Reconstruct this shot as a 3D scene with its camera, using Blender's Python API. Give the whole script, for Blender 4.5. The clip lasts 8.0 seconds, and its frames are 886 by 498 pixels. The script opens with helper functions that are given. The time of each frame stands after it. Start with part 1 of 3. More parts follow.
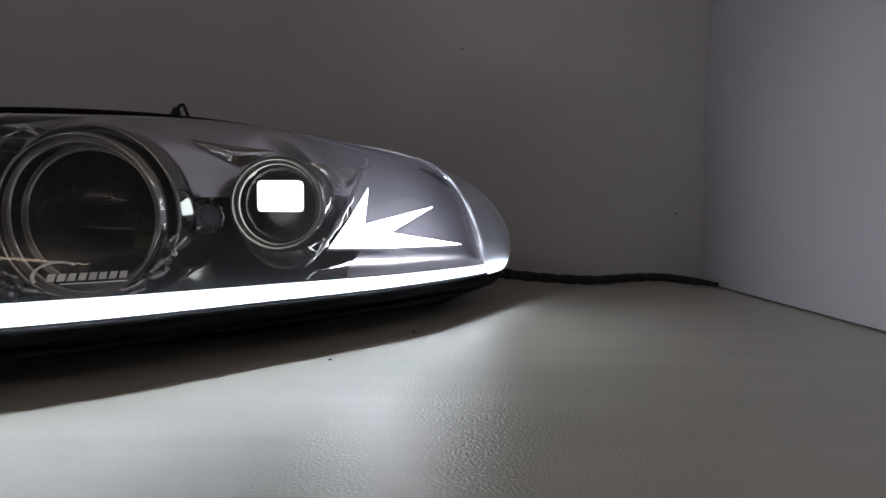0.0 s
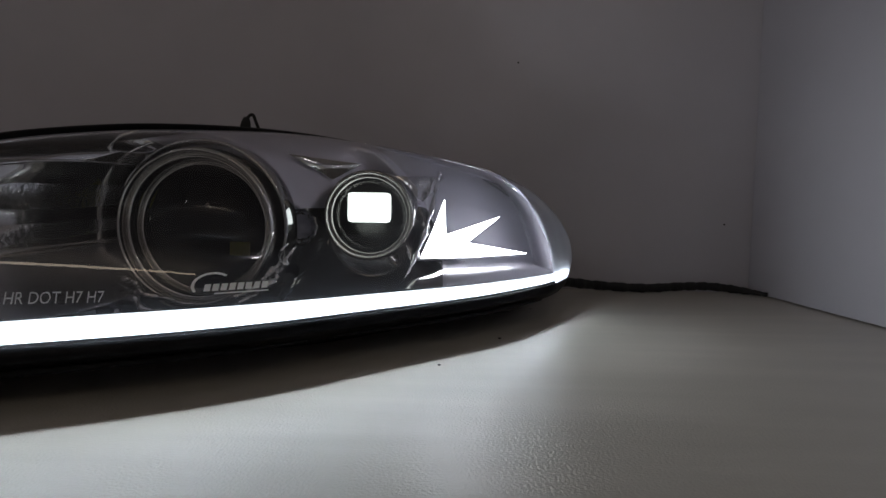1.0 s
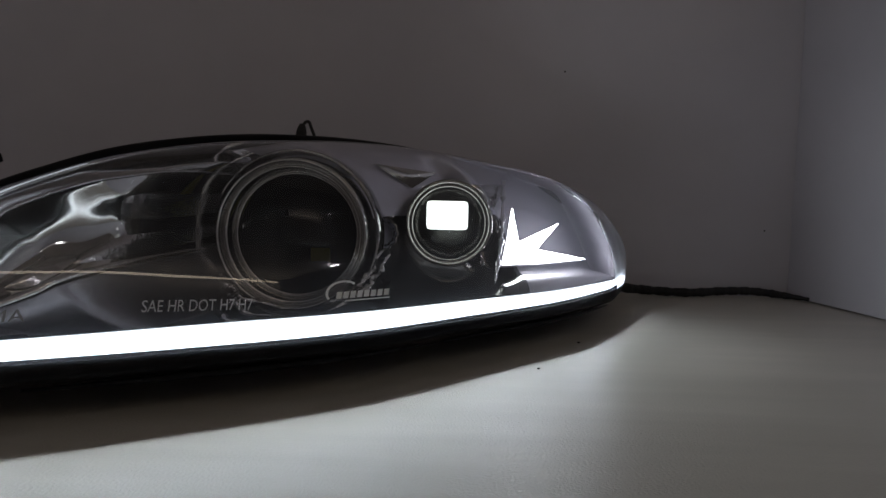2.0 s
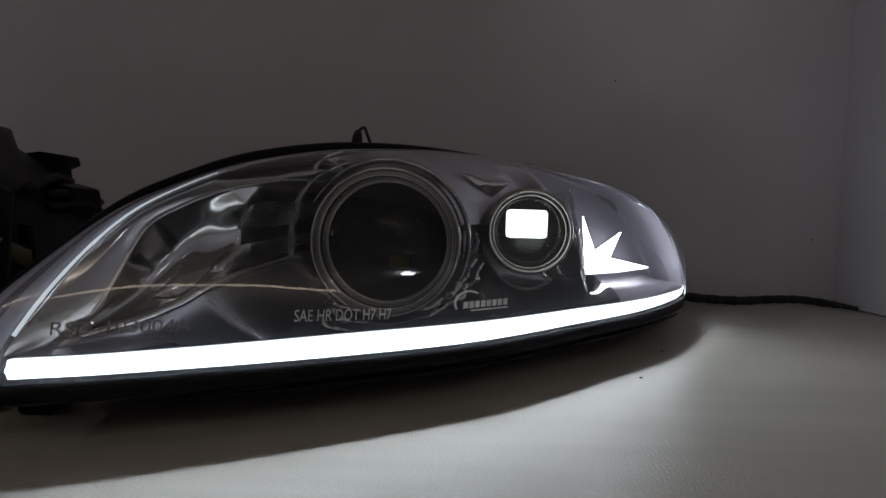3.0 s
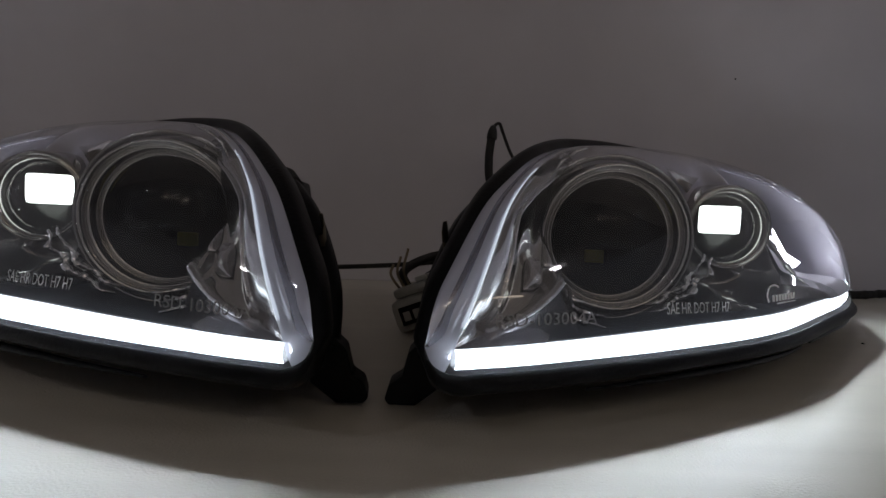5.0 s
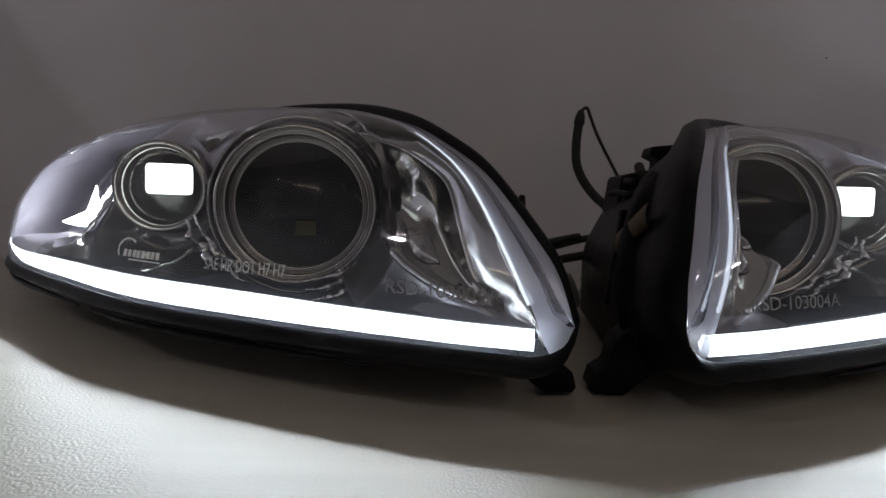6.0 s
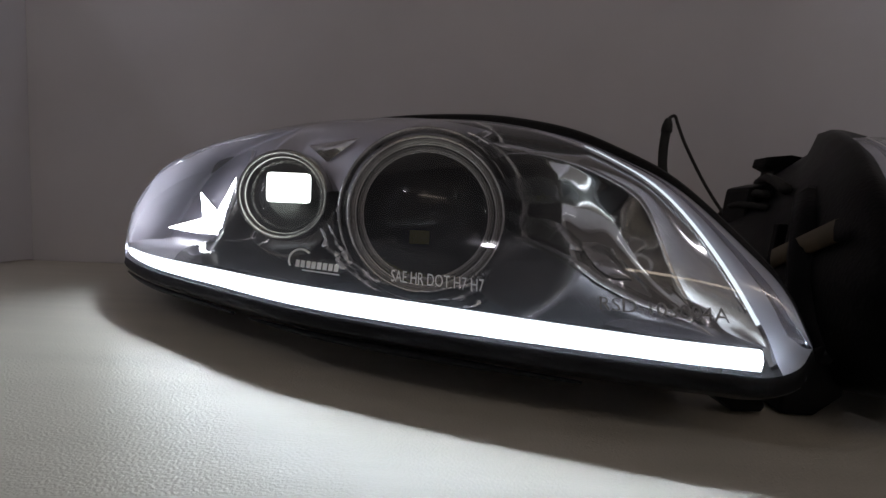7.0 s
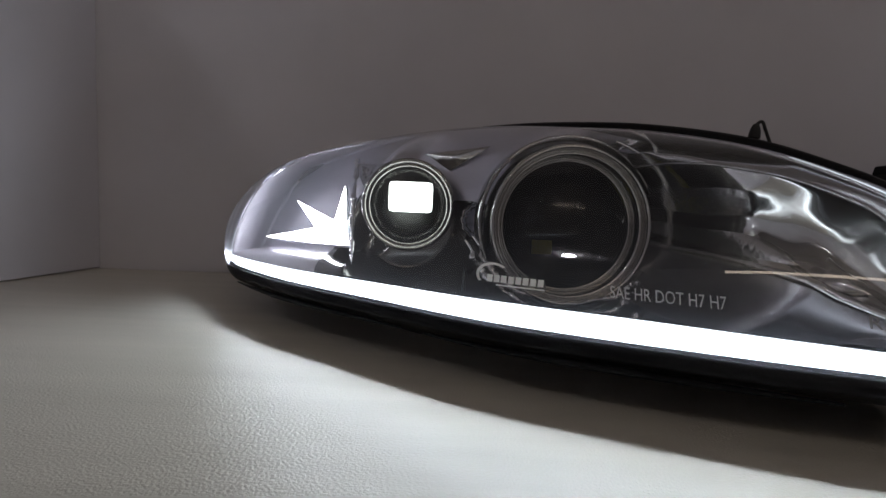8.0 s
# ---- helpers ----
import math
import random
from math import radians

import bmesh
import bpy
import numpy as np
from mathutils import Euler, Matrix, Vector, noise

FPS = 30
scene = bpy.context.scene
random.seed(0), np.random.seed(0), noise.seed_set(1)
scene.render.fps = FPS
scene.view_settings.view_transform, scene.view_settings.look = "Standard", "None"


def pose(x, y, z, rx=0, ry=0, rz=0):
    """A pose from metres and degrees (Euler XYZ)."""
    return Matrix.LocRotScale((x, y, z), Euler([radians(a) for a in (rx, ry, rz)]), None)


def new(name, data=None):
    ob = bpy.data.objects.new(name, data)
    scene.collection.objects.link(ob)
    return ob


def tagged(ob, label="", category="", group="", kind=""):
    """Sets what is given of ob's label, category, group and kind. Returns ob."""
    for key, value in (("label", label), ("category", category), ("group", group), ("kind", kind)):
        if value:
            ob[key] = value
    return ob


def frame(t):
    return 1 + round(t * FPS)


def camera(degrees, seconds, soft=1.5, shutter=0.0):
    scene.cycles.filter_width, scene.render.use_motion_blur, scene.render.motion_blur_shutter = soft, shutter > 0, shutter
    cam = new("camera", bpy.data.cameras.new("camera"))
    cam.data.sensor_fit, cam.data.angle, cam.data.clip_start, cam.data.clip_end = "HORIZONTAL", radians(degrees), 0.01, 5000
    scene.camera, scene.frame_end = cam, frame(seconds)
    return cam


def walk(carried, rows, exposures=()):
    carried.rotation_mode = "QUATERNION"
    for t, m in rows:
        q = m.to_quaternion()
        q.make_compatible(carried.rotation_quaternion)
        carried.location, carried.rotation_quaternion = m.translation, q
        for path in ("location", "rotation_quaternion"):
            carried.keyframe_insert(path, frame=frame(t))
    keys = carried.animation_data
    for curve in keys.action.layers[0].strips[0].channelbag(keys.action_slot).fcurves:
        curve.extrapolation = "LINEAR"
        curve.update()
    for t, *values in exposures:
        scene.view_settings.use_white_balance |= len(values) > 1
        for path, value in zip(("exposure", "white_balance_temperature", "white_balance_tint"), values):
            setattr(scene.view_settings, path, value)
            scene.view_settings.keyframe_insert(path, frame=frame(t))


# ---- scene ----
cam = camera(79.7, 8.0, soft=1.5)
PATH = [
    (0.0, pose(0.4889, -0.1950, 0.0816, 86.35, -0.25, 1.22)),
    (0.5, pose(0.4567, -0.2087, 0.0855, 86.24, -0.65, 1.87)),
    (1.0, pose(0.4324, -0.2172, 0.0904, 86.34, -0.97, 2.17)),
    (1.5, pose(0.3984, -0.2269, 0.0931, 86.26, -1.04, 1.95)),
    (3.0, pose(0.2994, -0.2390, 0.0978, 86.70, -1.74, 1.49)),
    (3.5, pose(0.2506, -0.2417, 0.0970, 86.38, -1.99, 1.12)),
    (4.0, pose(0.2126, -0.2469, 0.0947, 86.32, -2.07, 0.60)),
    (4.2, pose(0.1972, -0.2476, 0.0940, 86.36, -2.14, 0.82)),
    (5.3, pose(0.0907, -0.2490, 0.0907, 85.93, -1.97, -0.05)),
    (5.5, pose(0.0698, -0.2464, 0.0881, 85.72, -1.71, 0.25)),
    (6.0, pose(0.0333, -0.2389, 0.0851, 85.31, -1.24, 1.30)),
    (6.5, pose(-0.0029, -0.2403, 0.0887, 85.22, -1.13, 2.92)),
    (7.0, pose(-0.0408, -0.2423, 0.0883, 85.61, -1.64, 3.58)),
    (7.5, pose(-0.0888, -0.2386, 0.0901, 85.88, -1.85, 3.52)),
    (8.0, pose(-0.1377, -0.2403, 0.0903, 85.98, -1.52, 3.69)),
]
walk(cam, PATH, ((0.0, -0.45, 6100, 11), (1.5, -0.72, 6100, 11), (3.0, -0.78, 6100, 11), (4.2, -0.64, 6100, 11), (5.3, -0.08, 6100, 11), (6.5, 0.12, 6100, 11), (8.0, 0.05, 6100, 11)))

# ---- world, lamps of the room ----
world = bpy.data.worlds.new("room_dark")
scene.world = world
world.use_nodes = True
world.node_tree.nodes["Background"].inputs["Color"].default_value = (0.012, 0.012, 0.014, 1)
world.node_tree.nodes["Background"].inputs["Strength"].default_value = 1.0

BAR_GLOW, CORE_GLOW, BAR_TOP_GLOW, LED_GLOW, ARROW_GLOW, EDGE_SHINE_GLOW = 6.0, 90.0, 3.0, 4.0, 36.0, 1.1
TUBE_GLOW, ROUND_GLOW, WEST_FILL_GLOW = 5.0, 26.0, 42.0


# ---- materials ----
def material(name, color, rough=0.5, metal=0.0, spec=0.5, emit=None, strength=0.0):
    m = bpy.data.materials.new(name)
    m.use_nodes = True
    b = m.node_tree.nodes["Principled BSDF"]
    b.inputs["Base Color"].default_value = (*color, 1)
    b.inputs["Roughness"].default_value = rough
    b.inputs["Metallic"].default_value = metal
    b.inputs["Specular IOR Level"].default_value = spec
    if emit:
        b.inputs["Emission Color"].default_value = (*emit, 1)
        b.inputs["Emission Strength"].default_value = strength
    return m


def vary(m, scale, lo, hi, bump_scale=0.0, bump=0.0, rough=None, detail=6.0):
    """Mottle the colour between lo and hi, and add a fine relief."""
    nt = m.node_tree
    b = nt.nodes["Principled BSDF"]
    co = nt.nodes.new("ShaderNodeTexCoord")
    no = nt.nodes.new("ShaderNodeTexNoise")
    no.inputs["Scale"].default_value, no.inputs["Detail"].default_value = scale, detail
    nt.links.new(co.outputs["Object"], no.inputs["Vector"])
    ra = nt.nodes.new("ShaderNodeValToRGB")
    ra.color_ramp.elements[0].position, ra.color_ramp.elements[1].position = 0.3, 0.7
    ra.color_ramp.elements[0].color, ra.color_ramp.elements[1].color = (*lo, 1), (*hi, 1)
    nt.links.new(no.outputs["Fac"], ra.inputs["Fac"])
    nt.links.new(ra.outputs["Color"], b.inputs["Base Color"])
    if rough:
        mr = nt.nodes.new("ShaderNodeMapRange")
        mr.inputs["To Min"].default_value, mr.inputs["To Max"].default_value = rough
        nt.links.new(no.outputs["Fac"], mr.inputs["Value"])
        nt.links.new(mr.outputs["Result"], b.inputs["Roughness"])
    if bump:
        n2 = nt.nodes.new("ShaderNodeTexNoise")
        n2.inputs["Scale"].default_value, n2.inputs["Detail"].default_value = bump_scale, 3.0
        nt.links.new(co.outputs["Object"], n2.inputs["Vector"])
        bu = nt.nodes.new("ShaderNodeBump")
        bu.inputs["Strength"].default_value, bu.inputs["Distance"].default_value = bump, 0.001
        nt.links.new(n2.outputs["Fac"], bu.inputs["Height"])
        nt.links.new(bu.outputs["Normal"], b.inputs["Normal"])
    return m


def clear(name, tint=(1, 1, 1), haze=0.0, haze_color=(0.6, 0.62, 0.7), ior=1.45, rough=0.02, sheets=1):
    """Thin clear plastic: sees straight through, glosses by Fresnel, with some haze."""
    m = bpy.data.materials.new(name)
    m.use_nodes = True
    nt = m.node_tree
    nt.nodes.remove(nt.nodes["Principled BSDF"])
    out = nt.nodes["Material Output"]
    tr = nt.nodes.new("ShaderNodeBsdfTransparent")
    tr.inputs["Color"].default_value = (*tint, 1)
    gl = nt.nodes.new("ShaderNodeBsdfGlossy")
    gl.inputs["Roughness"].default_value = rough
    # Schlick's curve, alike from both sides of the thin sheet
    f0 = sheets * ((ior - 1) / (ior + 1)) ** 2
    face = nt.nodes.new("ShaderNodeLayerWeight")
    face.inputs["Blend"].default_value = 0.5
    power = nt.nodes.new("ShaderNodeMath")
    power.operation, power.inputs[1].default_value = "POWER", 5.0
    nt.links.new(face.outputs["Facing"], power.inputs[0])
    fr = nt.nodes.new("ShaderNodeMapRange")
    fr.inputs["To Min"].default_value, fr.inputs["To Max"].default_value = f0, 0.9
    nt.links.new(power.outputs[0], fr.inputs["Value"])
    mx = nt.nodes.new("ShaderNodeMixShader")
    nt.links.new(fr.outputs["Result"], mx.inputs["Fac"])
    first = tr
    if haze:
        df = nt.nodes.new("ShaderNodeBsdfDiffuse")
        df.inputs["Color"].default_value = (*haze_color, 1)
        tl = nt.nodes.new("ShaderNodeBsdfTranslucent")
        tl.inputs["Color"].default_value = (*haze_color, 1)
        both = nt.nodes.new("ShaderNodeAddShader")
        nt.links.new(df.outputs[0], both.inputs[0])
        nt.links.new(tl.outputs[0], both.inputs[1])
        hz = nt.nodes.new("ShaderNodeMixShader")
        hz.inputs["Fac"].default_value = haze
        nt.links.new(tr.outputs[0], hz.inputs[1])
        nt.links.new(both.outputs[0], hz.inputs[2])
        first = hz
    nt.links.new(first.outputs[0], mx.inputs[1])
    nt.links.new(gl.outputs[0], mx.inputs[2])
    nt.links.new(mx.outputs[0], out.inputs["Surface"])
    return m


def glow(name, color, strength):
    m = bpy.data.materials.new(name)
    m.use_nodes = True
    nt = m.node_tree
    nt.nodes.remove(nt.nodes["Principled BSDF"])
    em = nt.nodes.new("ShaderNodeEmission")
    em.inputs["Color"].default_value, em.inputs["Strength"].default_value = (*color, 1), strength
    nt.links.new(em.outputs[0], nt.nodes["Material Output"].inputs["Surface"])
    return m


M_TABLE = vary(material("table_laminate", (0.6, 0.56, 0.49), 0.42), 9.0, (0.56, 0.53, 0.46), (0.65, 0.615, 0.54), 800.0, 0.4, (0.26, 0.4))
_nt = M_TABLE.node_tree
_map = _nt.nodes.new("ShaderNodeMapping")
_map.inputs["Scale"].default_value = (0.5, 5.0, 1.0)
_no = next(n for n in _nt.nodes if n.type == "TEX_NOISE" and n.inputs["Scale"].default_value < 100)
_nt.links.new(next(n for n in _nt.nodes if n.type == "TEX_COORD").outputs["Object"], _map.inputs["Vector"])
_nt.links.new(_map.outputs["Vector"], _no.inputs["Vector"])
M_WALL = vary(material("painted_wall", (0.6, 0.58, 0.57), 0.75), 5.0, (0.565, 0.548, 0.585), (0.625, 0.607, 0.645), 160.0, 0.12)
M_ROOM = vary(material("room_paint", (0.5, 0.485, 0.49), 0.8), 3.0, (0.47, 0.455, 0.46), (0.53, 0.515, 0.52))
M_BLACK = vary(material("black_plastic", (0.006, 0.006, 0.007), 0.34, spec=0.1), 40.0, (0.003, 0.003, 0.004), (0.008, 0.008, 0.009), 500.0, 0.2, (0.3, 0.5))
M_RUBBER = vary(material("black_cable_sleeve", (0.012, 0.011, 0.011), 0.7), 60.0, (0.008, 0.008, 0.008), (0.02, 0.019, 0.019), 900.0, 0.6)
M_CHROME = material("bright_chrome", (0.78, 0.78, 0.8), 0.06, 1.0)
M_CRINKLE = vary(material("crinkled_chrome", (0.82, 0.82, 0.83), 0.2, 1.0), 45.0, (0.75, 0.75, 0.76), (0.86, 0.86, 0.87), 220.0, 0.5, (0.14, 0.26))
M_SMOKE = vary(material("smoked_chrome", (0.3, 0.3, 0.31), 0.1, 1.0), 14.0, (0.42, 0.42, 0.425), (0.52, 0.52, 0.525), rough=(0.06, 0.11))
M_INNER = vary(material("dark_mirror_reflector", (0.35, 0.35, 0.36), 0.08, 1.0), 14.0, (0.62, 0.62, 0.61), (0.8, 0.79, 0.75), rough=(0.06, 0.11))
M_STRIP = vary(material("bright_chrome_strip", (0.8, 0.8, 0.81), 0.14, 1.0), 30.0, (0.72, 0.72, 0.73), (0.84, 0.84, 0.85), 60.0, 0.25, (0.1, 0.2))
M_FLAT = vary(material("dark_satin_chrome", (0.5, 0.49, 0.52), 0.25, 0.9), 22.0, (0.33, 0.325, 0.35), (0.42, 0.41, 0.44), rough=(0.2, 0.3))
M_SHROUD = material("dark_chrome_shroud", (0.64, 0.63, 0.61), 0.075, 1.0)
M_SHROUD_DARK = material("smoked_small_shroud", (0.36, 0.35, 0.33), 0.11, 1.0)
M_GLOSS = vary(material("black_chrome_bezel", (0.18, 0.175, 0.165), 0.1, 1.0), 20.0, (0.15, 0.145, 0.14), (0.21, 0.205, 0.195), rough=(0.07, 0.14))
M_SATIN = vary(material("satin_silver_bezel", (0.55, 0.54, 0.63), 0.3, 0.4), 14.0, (0.52, 0.51, 0.6), (0.58, 0.57, 0.66), 90.0, 0.05, (0.3, 0.42))
M_PANEL = vary(material("matt_silver_panel", (0.44, 0.43, 0.48), 0.36, 0.3), 14.0, (0.34, 0.33, 0.375), (0.40, 0.39, 0.435), 90.0, 0.03, (0.3, 0.42))
M_WEDGE = vary(material("chrome_wedge", (0.75, 0.73, 0.7), 0.12, 1.0), 60.0, (0.62, 0.6, 0.56), (0.82, 0.81, 0.78), 70.0, 0.5, (0.08, 0.16))
M_LENS = clear("clear_polycarbonate", (0.97, 0.97, 0.98), 0.018, ior=1.5, sheets=2)
M_RIM = clear("frosted_lens_edge", (0.9, 0.9, 0.95), 0.5, (0.57, 0.59, 0.69), rough=0.12)
M_TIP = clear("frosted_lens_tip", (0.92, 0.93, 0.96), 0.6, (0.70, 0.72, 0.78), rough=0.12)
M_GROOVE = clear("clear_lens_groove", (0.85, 0.85, 0.9), 0.16, (0.4, 0.42, 0.52), rough=0.05)
M_OPTIC = clear("projector_glass", (0.42, 0.44, 0.42), 0.0, ior=1.5)
M_CLEAR = clear("bulb_glass", (0.8, 0.82, 0.8), 0.0, ior=1.5)
M_BOWL = vary(material("dark_reflector", (0.10, 0.10, 0.095), 0.25, 0.9), 30.0, (0.02, 0.02, 0.019), (0.06, 0.06, 0.056), rough=(0.15, 0.32))
M_CHIP = material("yellow_phosphor", (0.55, 0.48, 0.08), 0.4)
M_BAR = glow("white_light_guide", (0.90, 0.97, 1.0), BAR_GLOW)
M_CORE = glow("light_guide_core", (0.90, 0.97, 1.0), CORE_GLOW)
M_BAR_TOP = glow("light_guide_top", (0.90, 0.97, 1.0), BAR_TOP_GLOW)
M_EDGE_SHINE = glow("edge_shine", (0.90, 0.97, 1.0), EDGE_SHINE_GLOW)
M_BACKING = material("white_guide_backing", (0.35, 0.35, 0.36), 0.5)
M_LED = glow("white_led", (0.97, 1.0, 0.93), LED_GLOW)
M_ARROW = glow("white_arrow_led", (0.98, 0.99, 1.0), ARROW_GLOW)
M_PRINT = material("pale_print", (0.55, 0.56, 0.58), 0.4)
M_MARK = material("white_print", (0.9, 0.91, 0.92), 0.35)
M_FAINT = material("moulded_mark", (0.24, 0.24, 0.25), 0.3)
M_STRAP = vary(material("tan_tape", (0.2, 0.16, 0.1), 0.6), 40.0, (0.15, 0.12, 0.08), (0.24, 0.19, 0.12))
M_GREY = vary(material("grey_connector", (0.2, 0.2, 0.19), 0.5), 50.0, (0.3, 0.3, 0.29), (0.42, 0.42, 0.4), 300.0, 0.2)
M_TUBE = glow("warm_tube", (1.0, 0.83, 0.62), TUBE_GLOW)
M_ROUND = glow("white_round_lamp", (1.0, 0.93, 0.92), ROUND_GLOW)
M_WEST_FILL = glow("west_fill_lamp", (1.0, 0.93, 0.92), WEST_FILL_GLOW)


# ---- mesh helpers ----
def mesh_object(name, bm, mat, parent=None, label="", smooth=True, m=None, flip=False):
    if m is not None:
        bm.transform(m)
    if flip:
        bmesh.ops.reverse_faces(bm, faces=bm.faces[:])
    me = bpy.data.meshes.new(name)
    bm.to_mesh(me)
    bm.free()
    if smooth:
        for f in me.polygons:
            f.use_smooth = True
    me.materials.append(mat)
    ob = new(name, me)
    if parent:
        ob.parent = parent
        ob.matrix_parent_inverse = parent.matrix_basis.inverted() if parent.parent is None else Matrix()
    if label:
        ob["label"] = label
    return ob


def box_bm(x0, y0, z0, x1, y1, z1, bevel=0.0):
    bm = bmesh.new()
    bmesh.ops.create_cube(bm, size=1)
    bmesh.ops.transform(bm, verts=bm.verts, matrix=Matrix.Translation(((x0 + x1) / 2, (y0 + y1) / 2, (z0 + z1) / 2)) @ Matrix.Diagonal((x1 - x0, y1 - y0, z1 - z0, 1)))
    if bevel:
        bmesh.ops.bevel(bm, geom=bm.edges[:], offset=bevel, segments=2, affect="EDGES", profile=0.6)
    return bm


def sheet(rows, closed=False):
    """A surface through rows of points."""
    bm = bmesh.new()
    v = [[bm.verts.new(p) for p in row] for row in rows]
    for a, b in zip(v, v[1:]):
        n = len(a)
        for i in range(n if closed else n - 1):
            bm.faces.new((a[i], a[(i + 1) % n], b[(i + 1) % n], b[i]))
    bmesh.ops.remove_doubles(bm, verts=bm.verts, dist=2e-5)
    bmesh.ops.dissolve_degenerate(bm, dist=1e-6, edges=bm.edges[:])
    bmesh.ops.recalc_face_normals(bm, faces=bm.faces[:])
    return bm


def smooth_path(pts, n):
    """A Catmull-Rom curve through pts, n points."""
    p = [Vector(q) for q in pts]
    p = [p[0] * 2 - p[1]] + p + [p[-1] * 2 - p[-2]]
    out = []
    for k in range(n):
        s = k / (n - 1) * (len(p) - 3)
        i = min(int(s), len(p) - 4)
        t = s - i
        a, b, c, d = p[i:i + 4]
        out.append(0.5 * (2 * b + (c - a) * t + (2 * a - 5 * b + 4 * c - d) * t * t + (3 * b - a - 3 * c + d) * t ** 3))
    return out


def tube(pts, radius, n=40, sides=8, ends=True):
    """A round tube along a smooth curve; radius a number or a function of 0..1."""
    path = smooth_path(pts, n)
    rows = []
    side = None
    for k, q in enumerate(path):
        d = (path[min(k + 1, n - 1)] - path[max(k - 1, 0)]).normalized()
        side = (side - d * side.dot(d)).normalized() if side else d.orthogonal().normalized()
        up = d.cross(side)
        r = radius(k / (n - 1)) if callable(radius) else radius
        rows.append([q + side * (r * math.cos(a * math.tau / sides)) + up * (r * math.sin(a * math.tau / sides)) for a in range(sides)])
    bm = sheet(rows, closed=True)
    if ends:
        bmesh.ops.holes_fill(bm, edges=bm.edges[:], sides=sides + 2)
        bmesh.ops.recalc_face_normals(bm, faces=bm.faces[:])
    return bm


def lathe(profile, centre, sides=64):
    """A turned shape about an axis along y: profile of (radius, y)."""
    cx, cy, cz = centre
    return sheet([[(cx + r * math.cos(a * math.tau / sides), cy + y, cz + r * math.sin(a * math.tau / sides)) for a in range(sides)] for r, y in profile], closed=True)


# ---- table, booth walls, room ----
BACK, EAST, WEST = 0.4596, 0.7923, -0.6565
mesh_object("table", box_bm(-1.6, -0.75, -0.035, 1.6, BACK - 0.001, 0.0, 0.003), M_TABLE, smooth=False)
tagged(bpy.data.objects["table"], "off-white laminate tabletop with fine scratches", "table", kind="structure")
for nm, b in (("wall_north", (WEST - 0.02, BACK, 0.0, EAST + 0.02, BACK + 0.02, 0.47)), ("wall_east", (EAST, -0.5, 0.0016, EAST + 0.02, BACK - 0.0005, 0.47)), ("wall_west", (WEST - 0.02, -0.5, 0.0016, WEST, BACK - 0.0005, 0.47))):
    tagged(mesh_object(nm, box_bm(*b), M_WALL, smooth=False), "off-white painted panel wall behind the lamps", "wall", kind="structure")
# unseen room shell, added so its surfaces bounce soft ambient light
for nm, b in (("wall_south", (-3.0, -2.82, -0.9, 3.6, -2.8, 2.3)), ("wall_room_east", (3.6, -2.8, -0.9, 3.62, 0.8, 2.3)), ("wall_room_west", (-3.02, -2.8, -0.9, -3.0, 0.8, 2.3)), ("wall_room_north", (-3.0, 0.8, -0.9, 3.6, 0.82, 2.3)), ("floor", (-3.0, -2.8, -0.92, 3.6, 0.8, -0.9)), ("ceiling", (-3.0, -2.8, 2.3, 3.6, 0.8, 2.32))):
    tagged(mesh_object(nm, box_bm(*b), M_ROOM, smooth=False), "plain dim unseen room surface, added for soft ambient light", nm.split("_")[0], kind="structure")
for x, y in ((-1.5, -0.65), (1.5, -0.65), (-1.5, 0.36), (1.5, 0.36)):
    tagged(mesh_object("table_leg", box_bm(x - 0.03, y - 0.03, -0.9, x + 0.03, y + 0.03, -0.0352, 0.004), M_TABLE, smooth=False), "off-white square table leg", "table leg", kind="structure")

# ---- lamps of the room ----
bm = tube([(-0.75, -2.5, 1.93), (1.3, -2.5, 1.95), (3.3, -2.5, 1.97)], 0.042, 12, 14)
hanging = tagged(mesh_object("tube_lamp", bm, M_TUBE), "long warm glowing tube lamp hanging on thin black rods", "lamp")
for x in (-0.6, 1.3, 3.15):
    mesh_object("rod", tube([(x, -2.5, 1.98), (x, -2.5, 2.15), (x, -2.5, 2.2995)], 0.006, 6, 10), M_BLACK, hanging)
# the western round lamp is added fill for the wall on that side
for x, y, mat in ((2.95, -1.30, M_ROUND), (-1.95, -1.85, M_WEST_FILL)):
    bm = bmesh.new()
    bmesh.ops.create_uvsphere(bm, u_segments=32, v_segments=16, radius=0.115 if mat is M_ROUND else 0.10)
    bm.transform(pose(x, y, 2.243 if mat is M_ROUND else 2.2505) @ Matrix.Diagonal((1, 1, 0.5, 1)))
    tagged(mesh_object("ceiling_lamp", bm, mat), "white round glowing ceiling lamp, the western one added as fill", "lamp", "round ceiling lamps")

